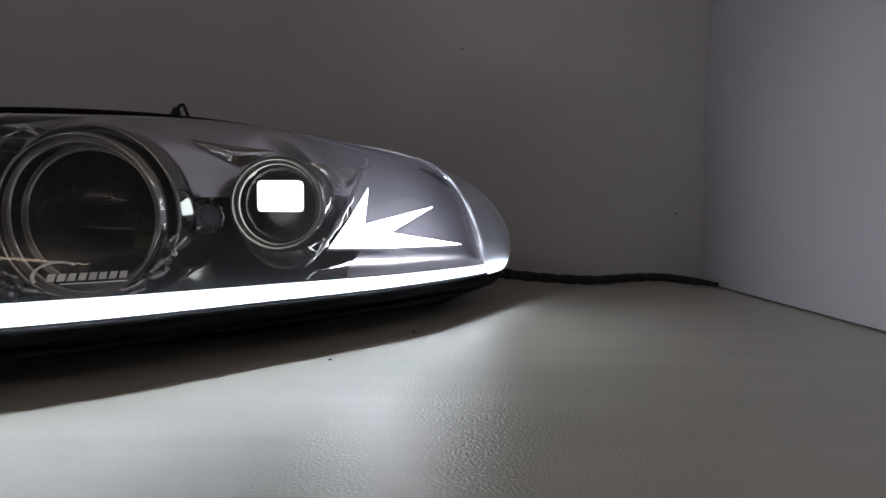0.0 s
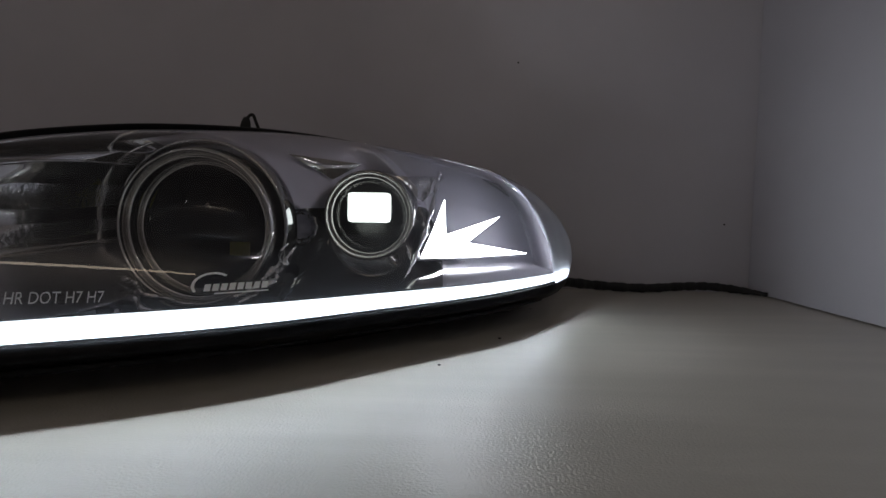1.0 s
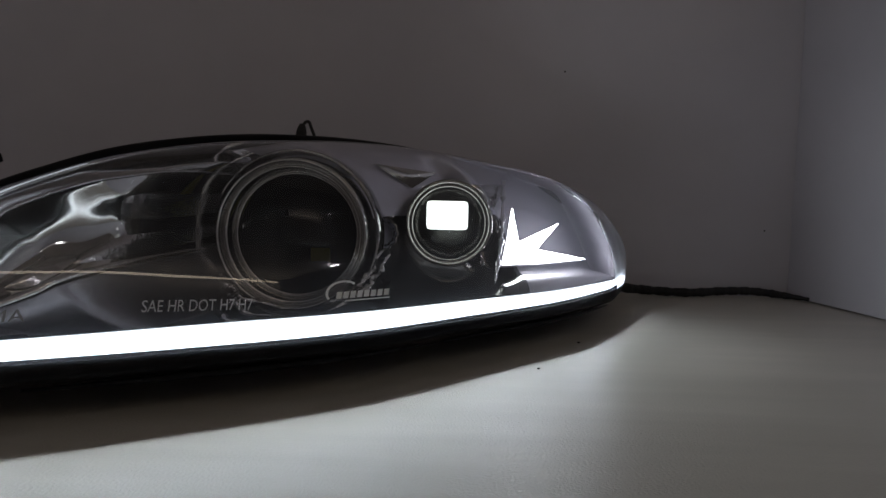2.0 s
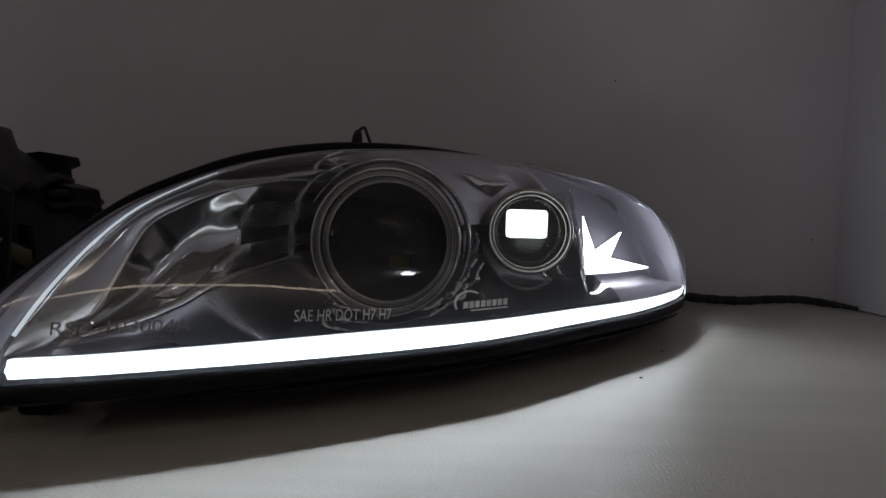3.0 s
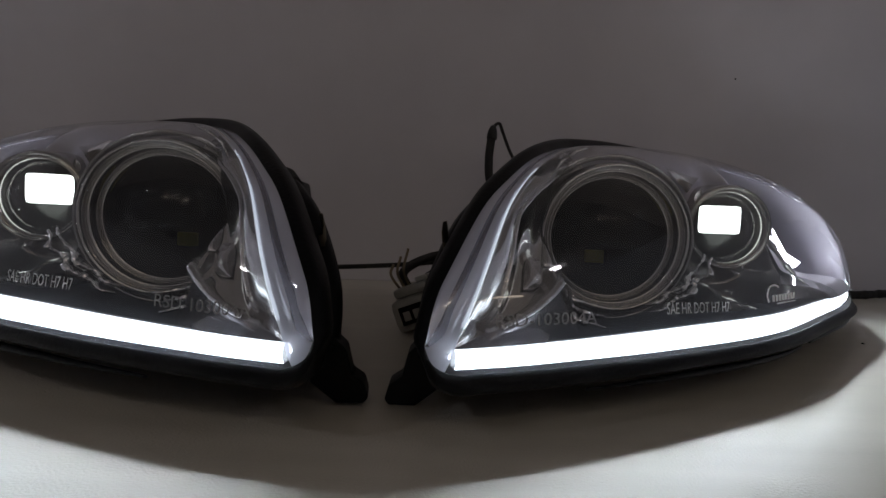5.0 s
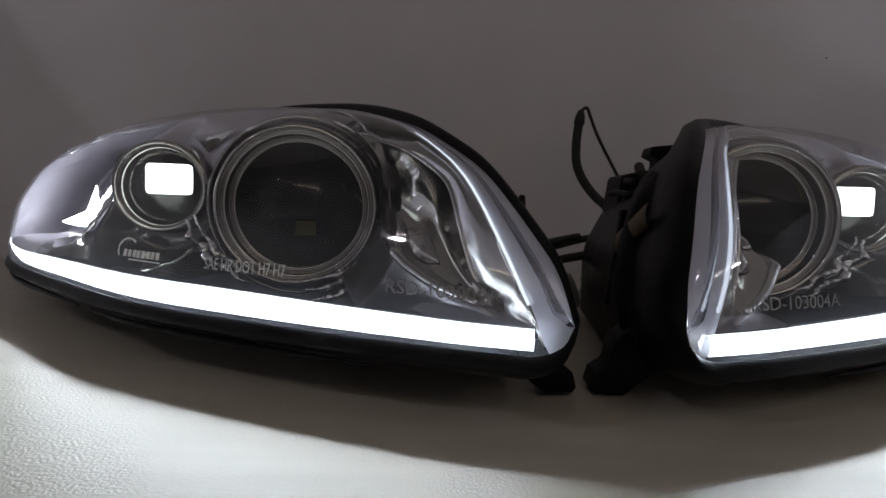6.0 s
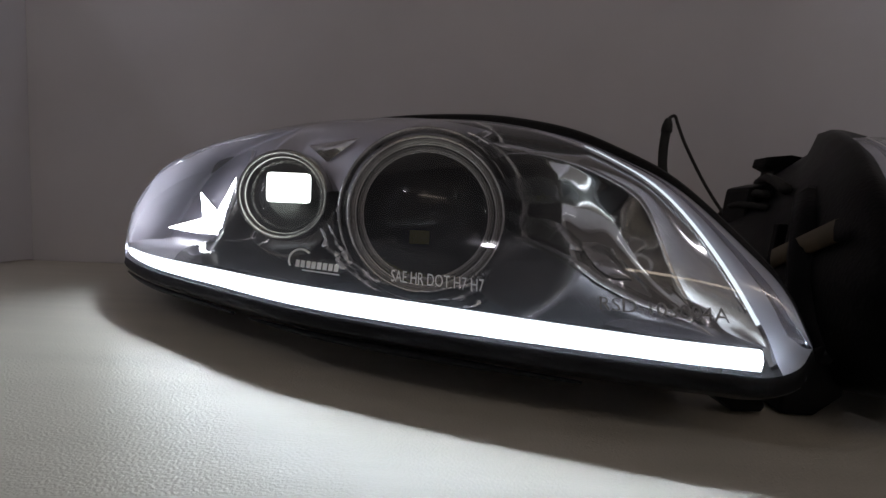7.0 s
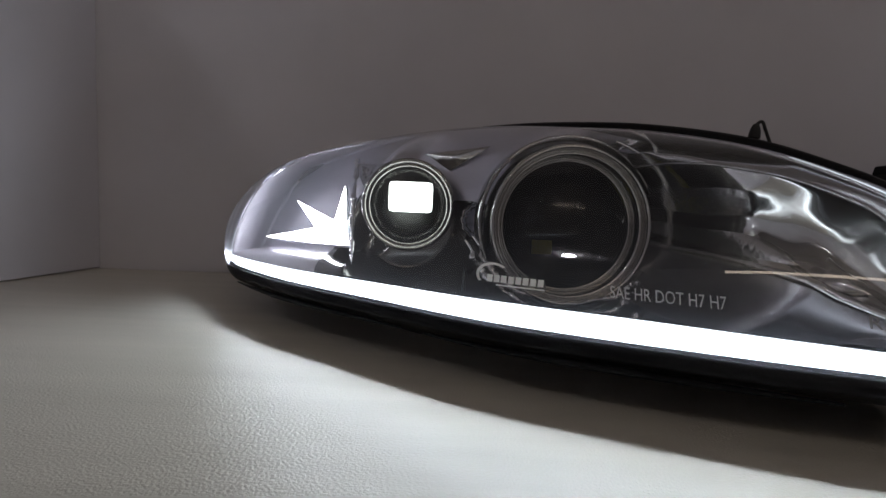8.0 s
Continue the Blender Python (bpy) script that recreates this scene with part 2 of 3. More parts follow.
# ---- headlight shape, in the frame of the one with its tip to the east ----
BOTTOM = [(0.117, -0.051, 0.042), (0.1205, -0.050, 0.0345), (0.129, -0.0475, 0.0302), (0.140, -0.044), (0.167, -0.034), (0.237, -0.001), (0.314, 0.045), (0.386, 0.110), (0.449, 0.172), (0.505, 0.246), (0.527, 0.288), (0.5375, 0.311, 0.0325), (0.5445, 0.329, 0.045)]
TOP = [(0.117, -0.051, 0.042), (0.1205, -0.042, 0.058), (0.126, -0.031, 0.070), (0.141, 0.001, 0.096), (0.155, 0.029, 0.111), (0.173, 0.066, 0.126), (0.197, 0.118, 0.139), (0.225, 0.163, 0.147), (0.272, 0.214, 0.1535), (0.325, 0.247, 0.1525), (0.385, 0.284, 0.146), (0.437, 0.320, 0.138), (0.479, 0.339, 0.125), (0.512, 0.346, 0.104), (0.5345, 0.339, 0.079), (0.5415, 0.334, 0.062), (0.5445, 0.329, 0.045)]
FOOT = 0.030


def by_chord(pts):
    """Resample a curve over the chord's coordinate."""
    q = np.array([tuple(p) for p in smooth_path([(*p, FOOT) if len(p) == 2 else p for p in pts], 400)])
    c = np.maximum.accumulate(0.75 * q[:, 0] + 0.66 * q[:, 1])
    return (c - c[0]) / (c[-1] - c[0]) + np.arange(400) * 1e-9, q


CB, QB = by_chord(BOTTOM)
CT, QT = by_chord(TOP)


def edge_low(u):
    return Vector([np.interp(u, CB, QB[:, k]) for k in range(3)])


def edge_top(u):
    return Vector([np.interp(u, CT, QT[:, k]) for k in range(3)])


def skin(u, v, deep=0.0):
    """The outer lens: u from the inner corner to the tip, v from the lower to the upper edge."""
    a, b = edge_low(u), edge_top(u)
    h, s = 1 - math.cos(v * math.pi / 2), math.sin(v * math.pi / 2)
    return Vector((a.x + (b.x - a.x) * h, a.y + (b.y - a.y) * h + deep, a.z + (b.z - a.z) * s))


def span(u):
    return (edge_top(u) - edge_low(u)).length


def smoothstep(t):
    t = min(1, max(0, t))
    return t * t * (3 - 2 * t)


def rim_v(u):
    w = 0.0125 + 0.02 * max(0, 1 - u / 0.16) ** 1.5 + 0.046 * smoothstep((u - 0.72) / 0.28)
    return max(0.0, 1 - w / (1.1 * span(u) + 1e-6)) * (1 - smoothstep((u - 0.850) / 0.045))


def bar_v(u):
    return math.asin(min(0.999, (bar_height(u) + 0.0024) / max(1e-4, edge_top(u).z - FOOT))) * 2 / math.pi


def bar_height(u):
    return 0.0102 * (0.72 + 0.28 * smoothstep(u / 0.3)) * (1 - 0.40 * max(0, (u - 0.35) / 0.65) ** 1.1)


US = [0.5 - 0.5 * math.cos(math.pi * k / 110) for k in range(111)]
_grid = [(skin(u, v / 50)) for u in [k / 200 for k in range(201)] for v in range(36)]
_gx = np.array([(p.x, p.z) for p in _grid])


def lens_y(x, z):
    d = ((_gx - (x, z)) ** 2).sum(1)
    i = np.argsort(d)[:4]
    w = 1 / (d[i] + 1e-8)
    return float((w * np.array([_grid[k].y for k in i])).sum() / w.sum())


WELLS = ((0.2513, 0.079, 0.060, 0.034, 0.160), (0.3591, 0.0891, 0.036, 0.03, 0.208), (0.304, 0.0795, 0.016, 0.02, 0.212))


def smooth_max(a, b):
    return 0.5 * (a + b + math.sqrt((a - b) ** 2 + 0.0002))


def sign_y(x, z):
    """The plane of the arrow sign."""
    return 0.2542 + 1.418 * (x - 0.44) + 1.327 * (z - 0.077)


def bezel_point(u, t):
    """The bezel behind the lens; t from the light bar to the lens's frosted edge."""
    b, r = bar_v(u), max(rim_v(u), bar_v(u) + 1e-3)
    v = b + (r - b) * t
    p = skin(u, v)
    edge = smoothstep(t / 0.14) * (1 - smoothstep((t - 0.86) / 0.14))
    d = 0.10 * smoothstep(t / 0.14) * (1 - smoothstep((t - 0.3) / 0.75) * 0.97)
    d *= smoothstep((u - 0.015) / 0.13) * (1 - 0.6 * smoothstep((u - 0.55) / 0.1))
    for x, z, r0, fade, y in WELLS:
        k = 1 - smoothstep((math.hypot(p.x - x, p.z - z) - r0) / fade)
        d = max(d, k * (y - p.y))
    k = smoothstep((u - 0.60) / 0.03)
    if k:
        d = d * (1 - k) + k * edge * (1 - smoothstep((u - 0.862) / 0.022)) * smooth_max(0.005, sign_y(p.x, p.z) + 0.0085 - p.y)
    return Vector((p.x, p.y + d + 0.003, p.z - 0.014 * smoothstep(d / 0.09) * (1 - t)))


def bezel_rows(u0, u1, t0, t1, nu, nv):
    return [[bezel_point(u0 + (u1 - u0) * k / nu, t0 + (t1 - t0) * j / nv) for j in range(nv + 1)] for k in range(nu + 1)]


_bez = [bezel_point(0.24 + 0.5 * k / 120, j / 60) for k in range(121) for j in range(20, 61)]
_bx = np.array([(p.x, p.z) for p in _bez])


def bezel_y(x, z):
    d = ((_bx - (x, z)) ** 2).sum(1)
    i = np.argsort(d)[:4]
    w = 1 / (d[i] + 1e-8)
    return float((w * np.array([_bez[k].y for k in i])).sum() / w.sum())


class Lamp:
    """Builds the parts of one headlight at its place."""

    def __init__(self, place, mirrored, origin):
        self.place, self.flip = place, mirrored
        self.root = new("headlight")
        self.root.matrix_basis = Matrix.Translation(origin)

    def part(self, name, bm, mat, parent=None, label="", smooth=True):
        bm.transform(self.place)
        if self.flip:
            bmesh.ops.reverse_faces(bm, faces=bm.faces[:])
        bm.transform(self.root.matrix_basis.inverted())
        me = bpy.data.meshes.new(name)
        bm.to_mesh(me)
        bm.free()
        if smooth:
            for f in me.polygons:
                f.use_smooth = True
        me.materials.append(mat)
        ob = new(name, me)
        ob.parent = parent or self.root
        if label:
            ob["label"] = label
        return ob


def loop_points():
    low = [edge_low(u) for u in US]
    top = [edge_top(u) for u in US]
    return low + top[::-1][1:]


def housing_bm(lip):
    loop = loop_points()
    n = len(loop)
    mid = Vector((0.31, 0.2, 0.085))
    rings = [[], [], [], [], [], [], [], []]
    for k, p in enumerate(loop):
        a, b = loop[(k - 3) % n], loop[(k + 3) % n]
        t = Vector((b.x - a.x, 0, b.z - a.z))
        t.normalize()
        out = Vector((t.z, 0, -t.x))
        out.x *= 0.6
        back = Vector((0, 1, 0))
        under = k < len(US)
        tip = smoothstep((US[k] - 0.72) / 0.28) if under else 0.0
        if not under:
            out *= 1 - 0.75 * smoothstep((US[2 * len(US) - 2 - k] - 0.35) / 0.4)
        inset = Vector((-0.75, -0.66, 0)) * tip
        rings[0].append(p + back * 0.0005)
        q = p + out * 0.005 + Vector((0, 0.004, 0))
        if under:
            side = Vector((b.y - a.y, a.x - b.x, 0)).normalized() if 4 < k < len(US) - 4 else Vector((0, -0.5, 0))
            q = p + side * lip * (1 - tip) + inset * 0.003 + Vector((0, 0, -0.005))
        rings[1].append(q)
        q = p + out * 0.0075 + back * 0.03
        if under:
            q = p + Vector((0, 0.012 * (1 - tip), -0.012)) + inset * 0.012
        rings[4].append(q)
        rings[2].append(rings[1][-1].lerp(q, 0.12) + (out * 0.002 if not under else Vector((0, 0, -0.001))))
        rings[3].append(rings[1][-1].lerp(q, 0.45) + (out * 0.0025 if not under else Vector((0, 0, -0.001))))
        for j, (sh, pull) in enumerate(((0.98, 0.25), (0.91, 0.64), (0.5, 0.82))):
            q = Vector((mid.x + (p.x - mid.x) * sh, p.y + (0.31 + 0.12 * smoothstep((p.x - 0.33) / 0.12) - p.y) * pull, 0.06 + (p.z - 0.06) * (0.94, 0.74, 0.5)[j]))
            if under:
                q += inset * (0.06, 0.07, 0.0)[j]
                q.z = (0.004, 0.006, 0.03)[j]
            rings[5 + j].append(q)
    bm = sheet(rings, closed=True)
    bmesh.ops.holes_fill(bm, edges=[e for e in bm.edges if e.is_boundary and e.verts[0].co.y > 0.2 and (e.verts[0].co - mid).length < 0.3 and e.verts[0].co.y > 0.24], sides=400)
    return bm


def pierce(bm):
    """Open the bezel where the projectors stand in it."""
    inside = [f for f in bm.faces if any(math.hypot(f.calc_center_median().x - x, f.calc_center_median().z - z) < r for x, z, r in ((0.2485, 0.079, 0.0545), (0.3591, 0.0891, 0.0335)))]
    bmesh.ops.delete(bm, geom=inside, context="FACES")
    return bm


def dome(radius, y, height, n=18):
    """The profile of a spherical cap that bulges towards -y."""
    ball = (radius ** 2 + height ** 2) / (2 * height)
    return [(max(0.0002, radius * math.cos(0.5 * math.pi * k / n)), y - math.sqrt(ball ** 2 - (radius * math.cos(0.5 * math.pi * k / n)) ** 2) + ball - height) for k in range(n + 1)]


def build_headlight(place, mirrored, origin, label, lip):
    lamp = Lamp(place, mirrored, origin)
    P = lamp.part
    tagged(lamp.root, label, "headlight", "pair of car headlights")
    housing = P("housing", housing_bm(lip), M_BLACK, label="glossy black plastic housing")
    # lens and its frosted edge
    rows = [[skin(u, rim_v(u) * j / 24) for j in range(25)] for u in US]
    P("lens", sheet(rows), M_LENS, label="clear polycarbonate lens").visible_shadow = False
    for nm, a, b, dip, mat, lab in (("lens_flange", 0.0, 0.38, 0.0, M_RIM, "frosted grey inner flange"), ("lens_groove", 0.38, 0.6, 0.0025, M_GROOVE, "clear dark groove"), ("lens_edge", 0.6, 1.0, 0.0, M_RIM, "frosted grey lens edge")):
        rows = [[skin(u, rim_v(u) + (1 - rim_v(u)) * (a + (b - a) * j / 6), dip * math.sin(math.pi * j / 6)) for j in range(7)] for u in US if u < 0.87]
        P(nm, sheet(rows), mat, label=lab)
    rows = [[skin(u, rim_v(u) + (1 - rim_v(u)) * j / 24) for j in range(25)] for u in US if u > 0.862]
    P("lens_tip", sheet(rows), M_TIP, label="frosted grey lens tip")
    rows = [[skin(u, rim_v(u) * 0.995 + (1 - rim_v(u) * 0.995) * j / 6, 0.006 * (1 - 0.7 * j / 6)) for j in range(7)] for u in US if u < 0.78]
    P("lens_seat", sheet(rows), M_SMOKE, label="smoked chrome seat under the lens edge")
    # bezel
    def along(u):
        return min(1, max(0, (u - 0.040) / 0.230))

    def leaf_low(u):
        return 0.16 + 0.48 * along(u) ** 0.9

    def leaf_high(u):
        q = along(u)
        return leaf_low(u) + (0.845 - leaf_low(u)) * smoothstep(q / 0.30) ** 0.6 * (1 - 0.25 * smoothstep((q - 0.7) / 0.3))

    def inner(u, s):
        """The inner reflector: s from 0 to 1 the panel, to 2 the bowl, to 3 the strip."""
        a, b = leaf_low(u), leaf_high(u)
        A, S, R, B = [bezel_point(u, t) for t in (a, b, 1.0, 0.0)]
        own = smoothstep((u - 0.022) / 0.03) * (1 - smoothstep((u - 0.262) / 0.04))
        S.y = S.y + (R.y + 0.30 * (R.z - S.z) - S.y) * own
        A.y = A.y + (min(A.y, S.y - 0.004) - 0.004 - A.y) * own
        high = min(1, (S.z - A.z) / 0.035)
        if s <= 1:
            F = Vector((A.x, A.y + 0.10 * (A.z - B.z), B.z + 0.0015))
            p = B.lerp(F, s / 0.3) if s < 0.3 else F.lerp(A, (s - 0.3) / 0.7)
            p.y -= 0.0015 * math.sin(math.pi * s) * math.sin(26 * u)
            t = a * s
        elif s <= 2:
            q = s - 1
            wave = 0.004 * math.sin(38 * u + 5 * q) + 0.002 * math.sin(80 * u - 9 * q + 1)
            p = A.lerp(S, q) + Vector((0, (0.024 + wave) * high * math.sin(math.pi * q) ** 0.8, -0.003 * high * math.sin(math.pi * q)))
            t = a + (b - a) * q
        else:
            q = s - 2
            p = S.lerp(R, q) + Vector((0, -0.0035 * math.sin(math.pi * q) + 0.0012 * math.sin(45 * u) * math.sin(math.pi * q), 0))
            t = b + (1 - b) * q
        r = math.hypot(p.x - 0.2485, p.z - 0.079)
        p.y += (max(p.y, 0.122) - p.y) * (1 - smoothstep((r - 0.056) / 0.015))
        own *= smoothstep((r - 0.0575) / 0.007)
        return bezel_point(u, t).lerp(p, own)

    def band(s0, s1, n):
        return sheet([[inner(u, s0 + (s1 - s0) * j / n) for j in range(n + 1)] for u in [0.02 + 0.29 * k / 140 for k in range(141)]])
    P("reflector_panel", pierce(band(0.0, 1.0, 50)), M_FLAT, label="flat dark satin chrome panel")
    P("reflector_bowl", pierce(band(1.0001, 2.0, 60)), M_INNER, label="leaf-shaped dark mirror bowl")
    P("reflector_strip", pierce(band(2.0001, 3.0, 30)), M_STRIP, label="curved bright chrome strip")
    # bright ridges along the bowl's edges
    for nm, at, wide, u1 in (("lower_ridge", 1.0, 0.0024, 0.198), ("upper_ridge", 2.0, 0.0011, 0.245)):
        pts = [inner(u, at) + Vector((0, -0.0008, 0)) for u in [0.055 + (u1 - 0.055) * k / 24 for k in range(25)]]
        P(nm, tube(pts, lambda k: wide * (0.35 + 0.65 * math.sin(math.pi * (0.1 + 0.8 * k))), 90, 8), M_CRINKLE, label="bright chrome ridge")
    # chrome facets inside the bowl
    for ua, ub, q0, q1 in ((0.085, 0.118, 0.15, 0.5), (0.118, 0.155, 0.12, 0.42), (0.150, 0.195, 0.45, 0.80), (0.180, 0.206, 0.12, 0.55), (0.212, 0.240, 0.25, 0.8)):
        rows = []
        for k in range(13):
            u = ua + (ub - ua) * k / 12
            tall = math.sin(math.pi * (0.06 + 0.88 * k / 12))
            rows.append([inner(u, 1 + q0 + (q1 - q0) * (0.5 + (j / 8 - 0.5) * tall)) + Vector((0, -0.0012 - 0.007 * math.sin(math.pi * j / 8) * tall, 0)) for j in range(9)])
        P("reflector_facet", sheet(rows), M_CRINKLE, label="curved bright chrome facet")
    P("bezel", pierce(sheet(bezel_rows(0.31, 0.62, 0, 0.40, 80, 36))), M_GLOSS, label="black gloss lower bezel")
    P("upper_bezel", pierce(sheet(bezel_rows(0.31, 0.62, 0.40, 1, 80, 46))), M_SATIN, label="satin silver upper bezel")
    P("arrow_panel", sheet(bezel_rows(0.62, 0.893, 0, 1, 70, 40)), M_PANEL, label="matt silver outer panel")
    # rippled chrome collar beside the main projector
    for r0, y, thick, a0, step in ((0.0668, 0.132, 0.0026, 112, 9.2), (0.0735, 0.124, 0.0030, 112, 8.4), (0.0640, 0.134, 0.0022, 200, 5.2), (0.0700, 0.122, 0.0030, 198, 4.6), (0.0770, 0.112, 0.0026, 205, 4.0), (0.0655, 0.138, 0.0022, 285, 4.6), (0.0715, 0.134, 0.0026, 292, 4.0)):
        pts = [(0.2485 + (r0 + 0.0012 * math.sin(1.9 * k)) * math.cos(math.radians(a0 + step * k)), y + 0.004 * math.sin(1.3 * k + r0 * 300), 0.079 + 0.80 * r0 * math.sin(math.radians(a0 + step * k)) + 0.12 * r0 * math.sin(math.radians(a0 + step * k)) * (math.sin(math.radians(a0 + step * k)) > 0)) for k in range(15)]
        P("collar_ripple", tube(pts, lambda k: thick * (0.25 + 0.75 * math.sin(math.pi * k)) * (1 + 0.3 * math.sin(41 * k) + 0.15 * math.sin(97 * k)), 110, 10), M_CRINKLE, label="rippled bright chrome collar")
    # chrome step between bezel and outer panel
    pts = [(0.409, 0.284, 0.130), (0.4075, 0.262, 0.112), (0.403, 0.21, 0.080), (0.397, 0.166, 0.0565), (0.394, 0.140, 0.048)]
    P("panel_step", tube(pts, lambda k: (0.0019 + 0.0007 * math.sin(37 * k) + 0.0004 * math.sin(83 * k)) * (1 - 0.7 * smoothstep((k - 0.6) / 0.4)), 90, 8), M_CRINKLE, label="crinkled bright chrome step")
    for tri in (((0.300, 0.1345), (0.347, 0.1315), (0.328, 0.117)), ((0.3736, 0.1215), (0.414, 0.1275), (0.396, 0.0985))):
        bm, n, vs = bmesh.new(), 8, {}
        for i in range(n + 1):
            for j in range(n + 1 - i):
                w = (i / n, j / n, 1 - (i + j) / n)
                x, z = [sum(w[m] * tri[m][c] for m in range(3)) for c in (0, 1)]
                vs[i, j] = bm.verts.new((x, bezel_y(x, z) - 0.002 - 0.02 * min(w) - 0.004 * w[0], z))
        for i in range(n):
            for j in range(n - i):
                bm.faces.new((vs[i, j], vs[i + 1, j], vs[i, j + 1]))
                if i + j < n - 1:
                    bm.faces.new((vs[i + 1, j], vs[i + 1, j + 1], vs[i, j + 1]))
        bmesh.ops.recalc_face_normals(bm, faces=bm.faces[:])
        P("trim_wedge", bm, M_WEDGE, label="brushed silver wedge facet")
    # chrome line along the bezel's edge
    us = [0.03 + 0.835 * k / 60 for k in range(61)]
    pts = [skin(u, max(rim_v(u), bar_v(u)), 0.004) for u in us]
    P("bezel_trim", tube(pts, lambda k: 0.0011 + 0.0004 * (1 - smoothstep(k / 0.25)), 160, 8), M_CHROME, label="thin bright chrome trim line")
    # light bar: glowing front, dimmer top, dull backing
    core, front, top, back = [], [], [], []
    for k in range(121):
        u = 0.022 + 0.952 * k / 120
        h = bar_height(u)
        t = (edge_low(min(1, u + 0.01)) - edge_low(max(0, u - 0.01)))
        t.z = 0
        t.normalize()
        inward = Vector((-t.y, t.x, 0))
        q = edge_low(u) + inward * 0.0045
        q.z = FOOT + 0.001 + (max(0, edge_low(u).z - FOOT) * 0.8 if u > 0.5 else 0)
        up = Vector((0, 0, h))
        core.append([q + up * 0.38 - inward * 0.0014, q + up * 0.51 - inward * 0.0016, q + up * 0.62 - inward * 0.0014])
        front.append([q, q + up * 0.3 - inward * 0.001, q + up * 0.7 - inward * 0.001, q + up])
        top.append([q + up, q + up + inward * 0.003])
        back.append([q + up + inward * 0.0031, q + inward * 0.006 + up * 0.98, q + inward * 0.006, q])
    # the bar's shine along the lens edge, put in as a thin emitting line
    pts = [skin(u, max(rim_v(u), bar_v(u)), 0.0022) for u in [0.026 + 0.15 * k / 16 for k in range(17)]]
    shine_line = tube(pts, lambda k: 0.0005 * (1 - k) + 0.0003, 80, 8)
    bar = P("light_bar", sheet(front), M_BAR, label="glowing white daytime light bar", smooth=False)
    P("bar_core", sheet(core), M_CORE, bar, "brightest line of the light bar", smooth=False)
    P("edge_shine_line", shine_line, M_EDGE_SHINE, bar, "shine of the bar along the lens edge, as a glowing line")
    P("bar_top", sheet(top), M_BAR_TOP, bar, smooth=False)
    P("bar_backing", sheet(back), M_BACKING, bar, smooth=False)
    # main projector
    c = (0.2485, 0.1375, 0.079)
    main = P("main_projector", lathe([(0.0574, 0.04), (0.0560, 0.012), (0.0544, 0.002), (0.0528, 0), (0.0518, 0.002), (0.0512, 0.009), (0.0503, 0.01), (0.0495, 0.006), (0.0486, 0.005), (0.0477, 0.008), (0.0467, 0.016), (0.0460, 0.020), (0.0454, 0.0165), (0.0446, 0.0155), (0.0438, 0.017), (0.0434, 0.026)], c, 96), M_SHROUD, label="stepped dark chrome shroud rings")
    P("outer_ring", lathe([(0.0627, 0.03), (0.0620, 0.012), (0.0608, 0.009), (0.0593, 0.011), (0.0586, 0.03)], c, 96), M_SMOKE, main, "smoked chrome outer ring")
    P("reflector", lathe([(0.0434, 0.025), (0.0425, 0.05), (0.0345, 0.075), (0.0191, 0.09), (0.0005, 0.095)], c), M_BOWL, main, "dark reflector bowl")
    P("projector_lens", lathe(dome(0.0432, 0.024, 0.028), c), M_OPTIC, main, "dark glass projector lens")
    P("led_chip", box_bm(c[0] - 0.004, c[1] + 0.066, c[2] - 0.024, c[0] + 0.012, c[1] + 0.069, c[2] - 0.013, 0.001), M_CHIP, main, "unlit yellow light source")
    # small projector
    c = (0.3591, 0.1889, 0.0891)
    small = P("small_projector", lathe([(0.037, 0.035), (0.0355, 0.006), (0.0335, 0), (0.0322, 0.002), (0.0315, 0.006), (0.0306, 0.004), (0.0298, 0.004), (0.029, 0.008), (0.0284, 0.016)], c, 80), M_SHROUD_DARK, label="dark chrome shroud rings")
    P("reflector", lathe([(0.0285, 0.014), (0.0278, 0.03), (0.02, 0.042), (0.0004, 0.046)], c), M_BOWL, small, "dark reflector bowl")
    P("led", box_bm(c[0] - 0.0185, c[1] + 0.0145, c[2] - 0.0055, c[0] + 0.0155, c[1] + 0.0175, c[2] + 0.0180, 0.0035), M_LED, small, "glowing white light source")
    P("projector_lens", lathe(dome(0.0282, 0.014, 0.018), c), M_CLEAR, small, "clear glass projector lens")
    # arrow sign
    poly = [(x, sign_y(x, z), z) for x, z in ((0.4158, 0.1042), (0.4185, 0.0740), (0.4690, 0.0897), (0.4365, 0.0672), (0.4960, 0.0545), (0.4400, 0.0560), (0.4015, 0.0585), (0.4085, 0.0780))]
    bm = bmesh.new()
    vs = [bm.verts.new(p) for p in poly]
    bm.faces.new(vs)
    bmesh.ops.triangulate(bm, faces=bm.faces[:])
    sign = P("arrow_light", bm, M_ARROW, label="glowing white three-pointed arrow light", smooth=False)
    bm = bmesh.new()
    bm.faces.new([bm.verts.new(Vector(p) + Vector((-0.0009, 0.0006, -0.0009))) for p in poly])
    bmesh.ops.triangulate(bm, faces=bm.faces[:])
    r = bmesh.ops.extrude_face_region(bm, geom=bm.faces[:])
    bmesh.ops.translate(bm, vec=(-0.0016, 0.001, -0.0016), verts=[v for v in r["geom"] if isinstance(v, bmesh.types.BMVert)])
    bmesh.ops.recalc_face_normals(bm, faces=bm.faces[:])
    P("arrow_backing", bm, M_BACKING, sign, smooth=False)
    # marker bulb between the projectors
    c = (0.304, 0.195, 0.0795)
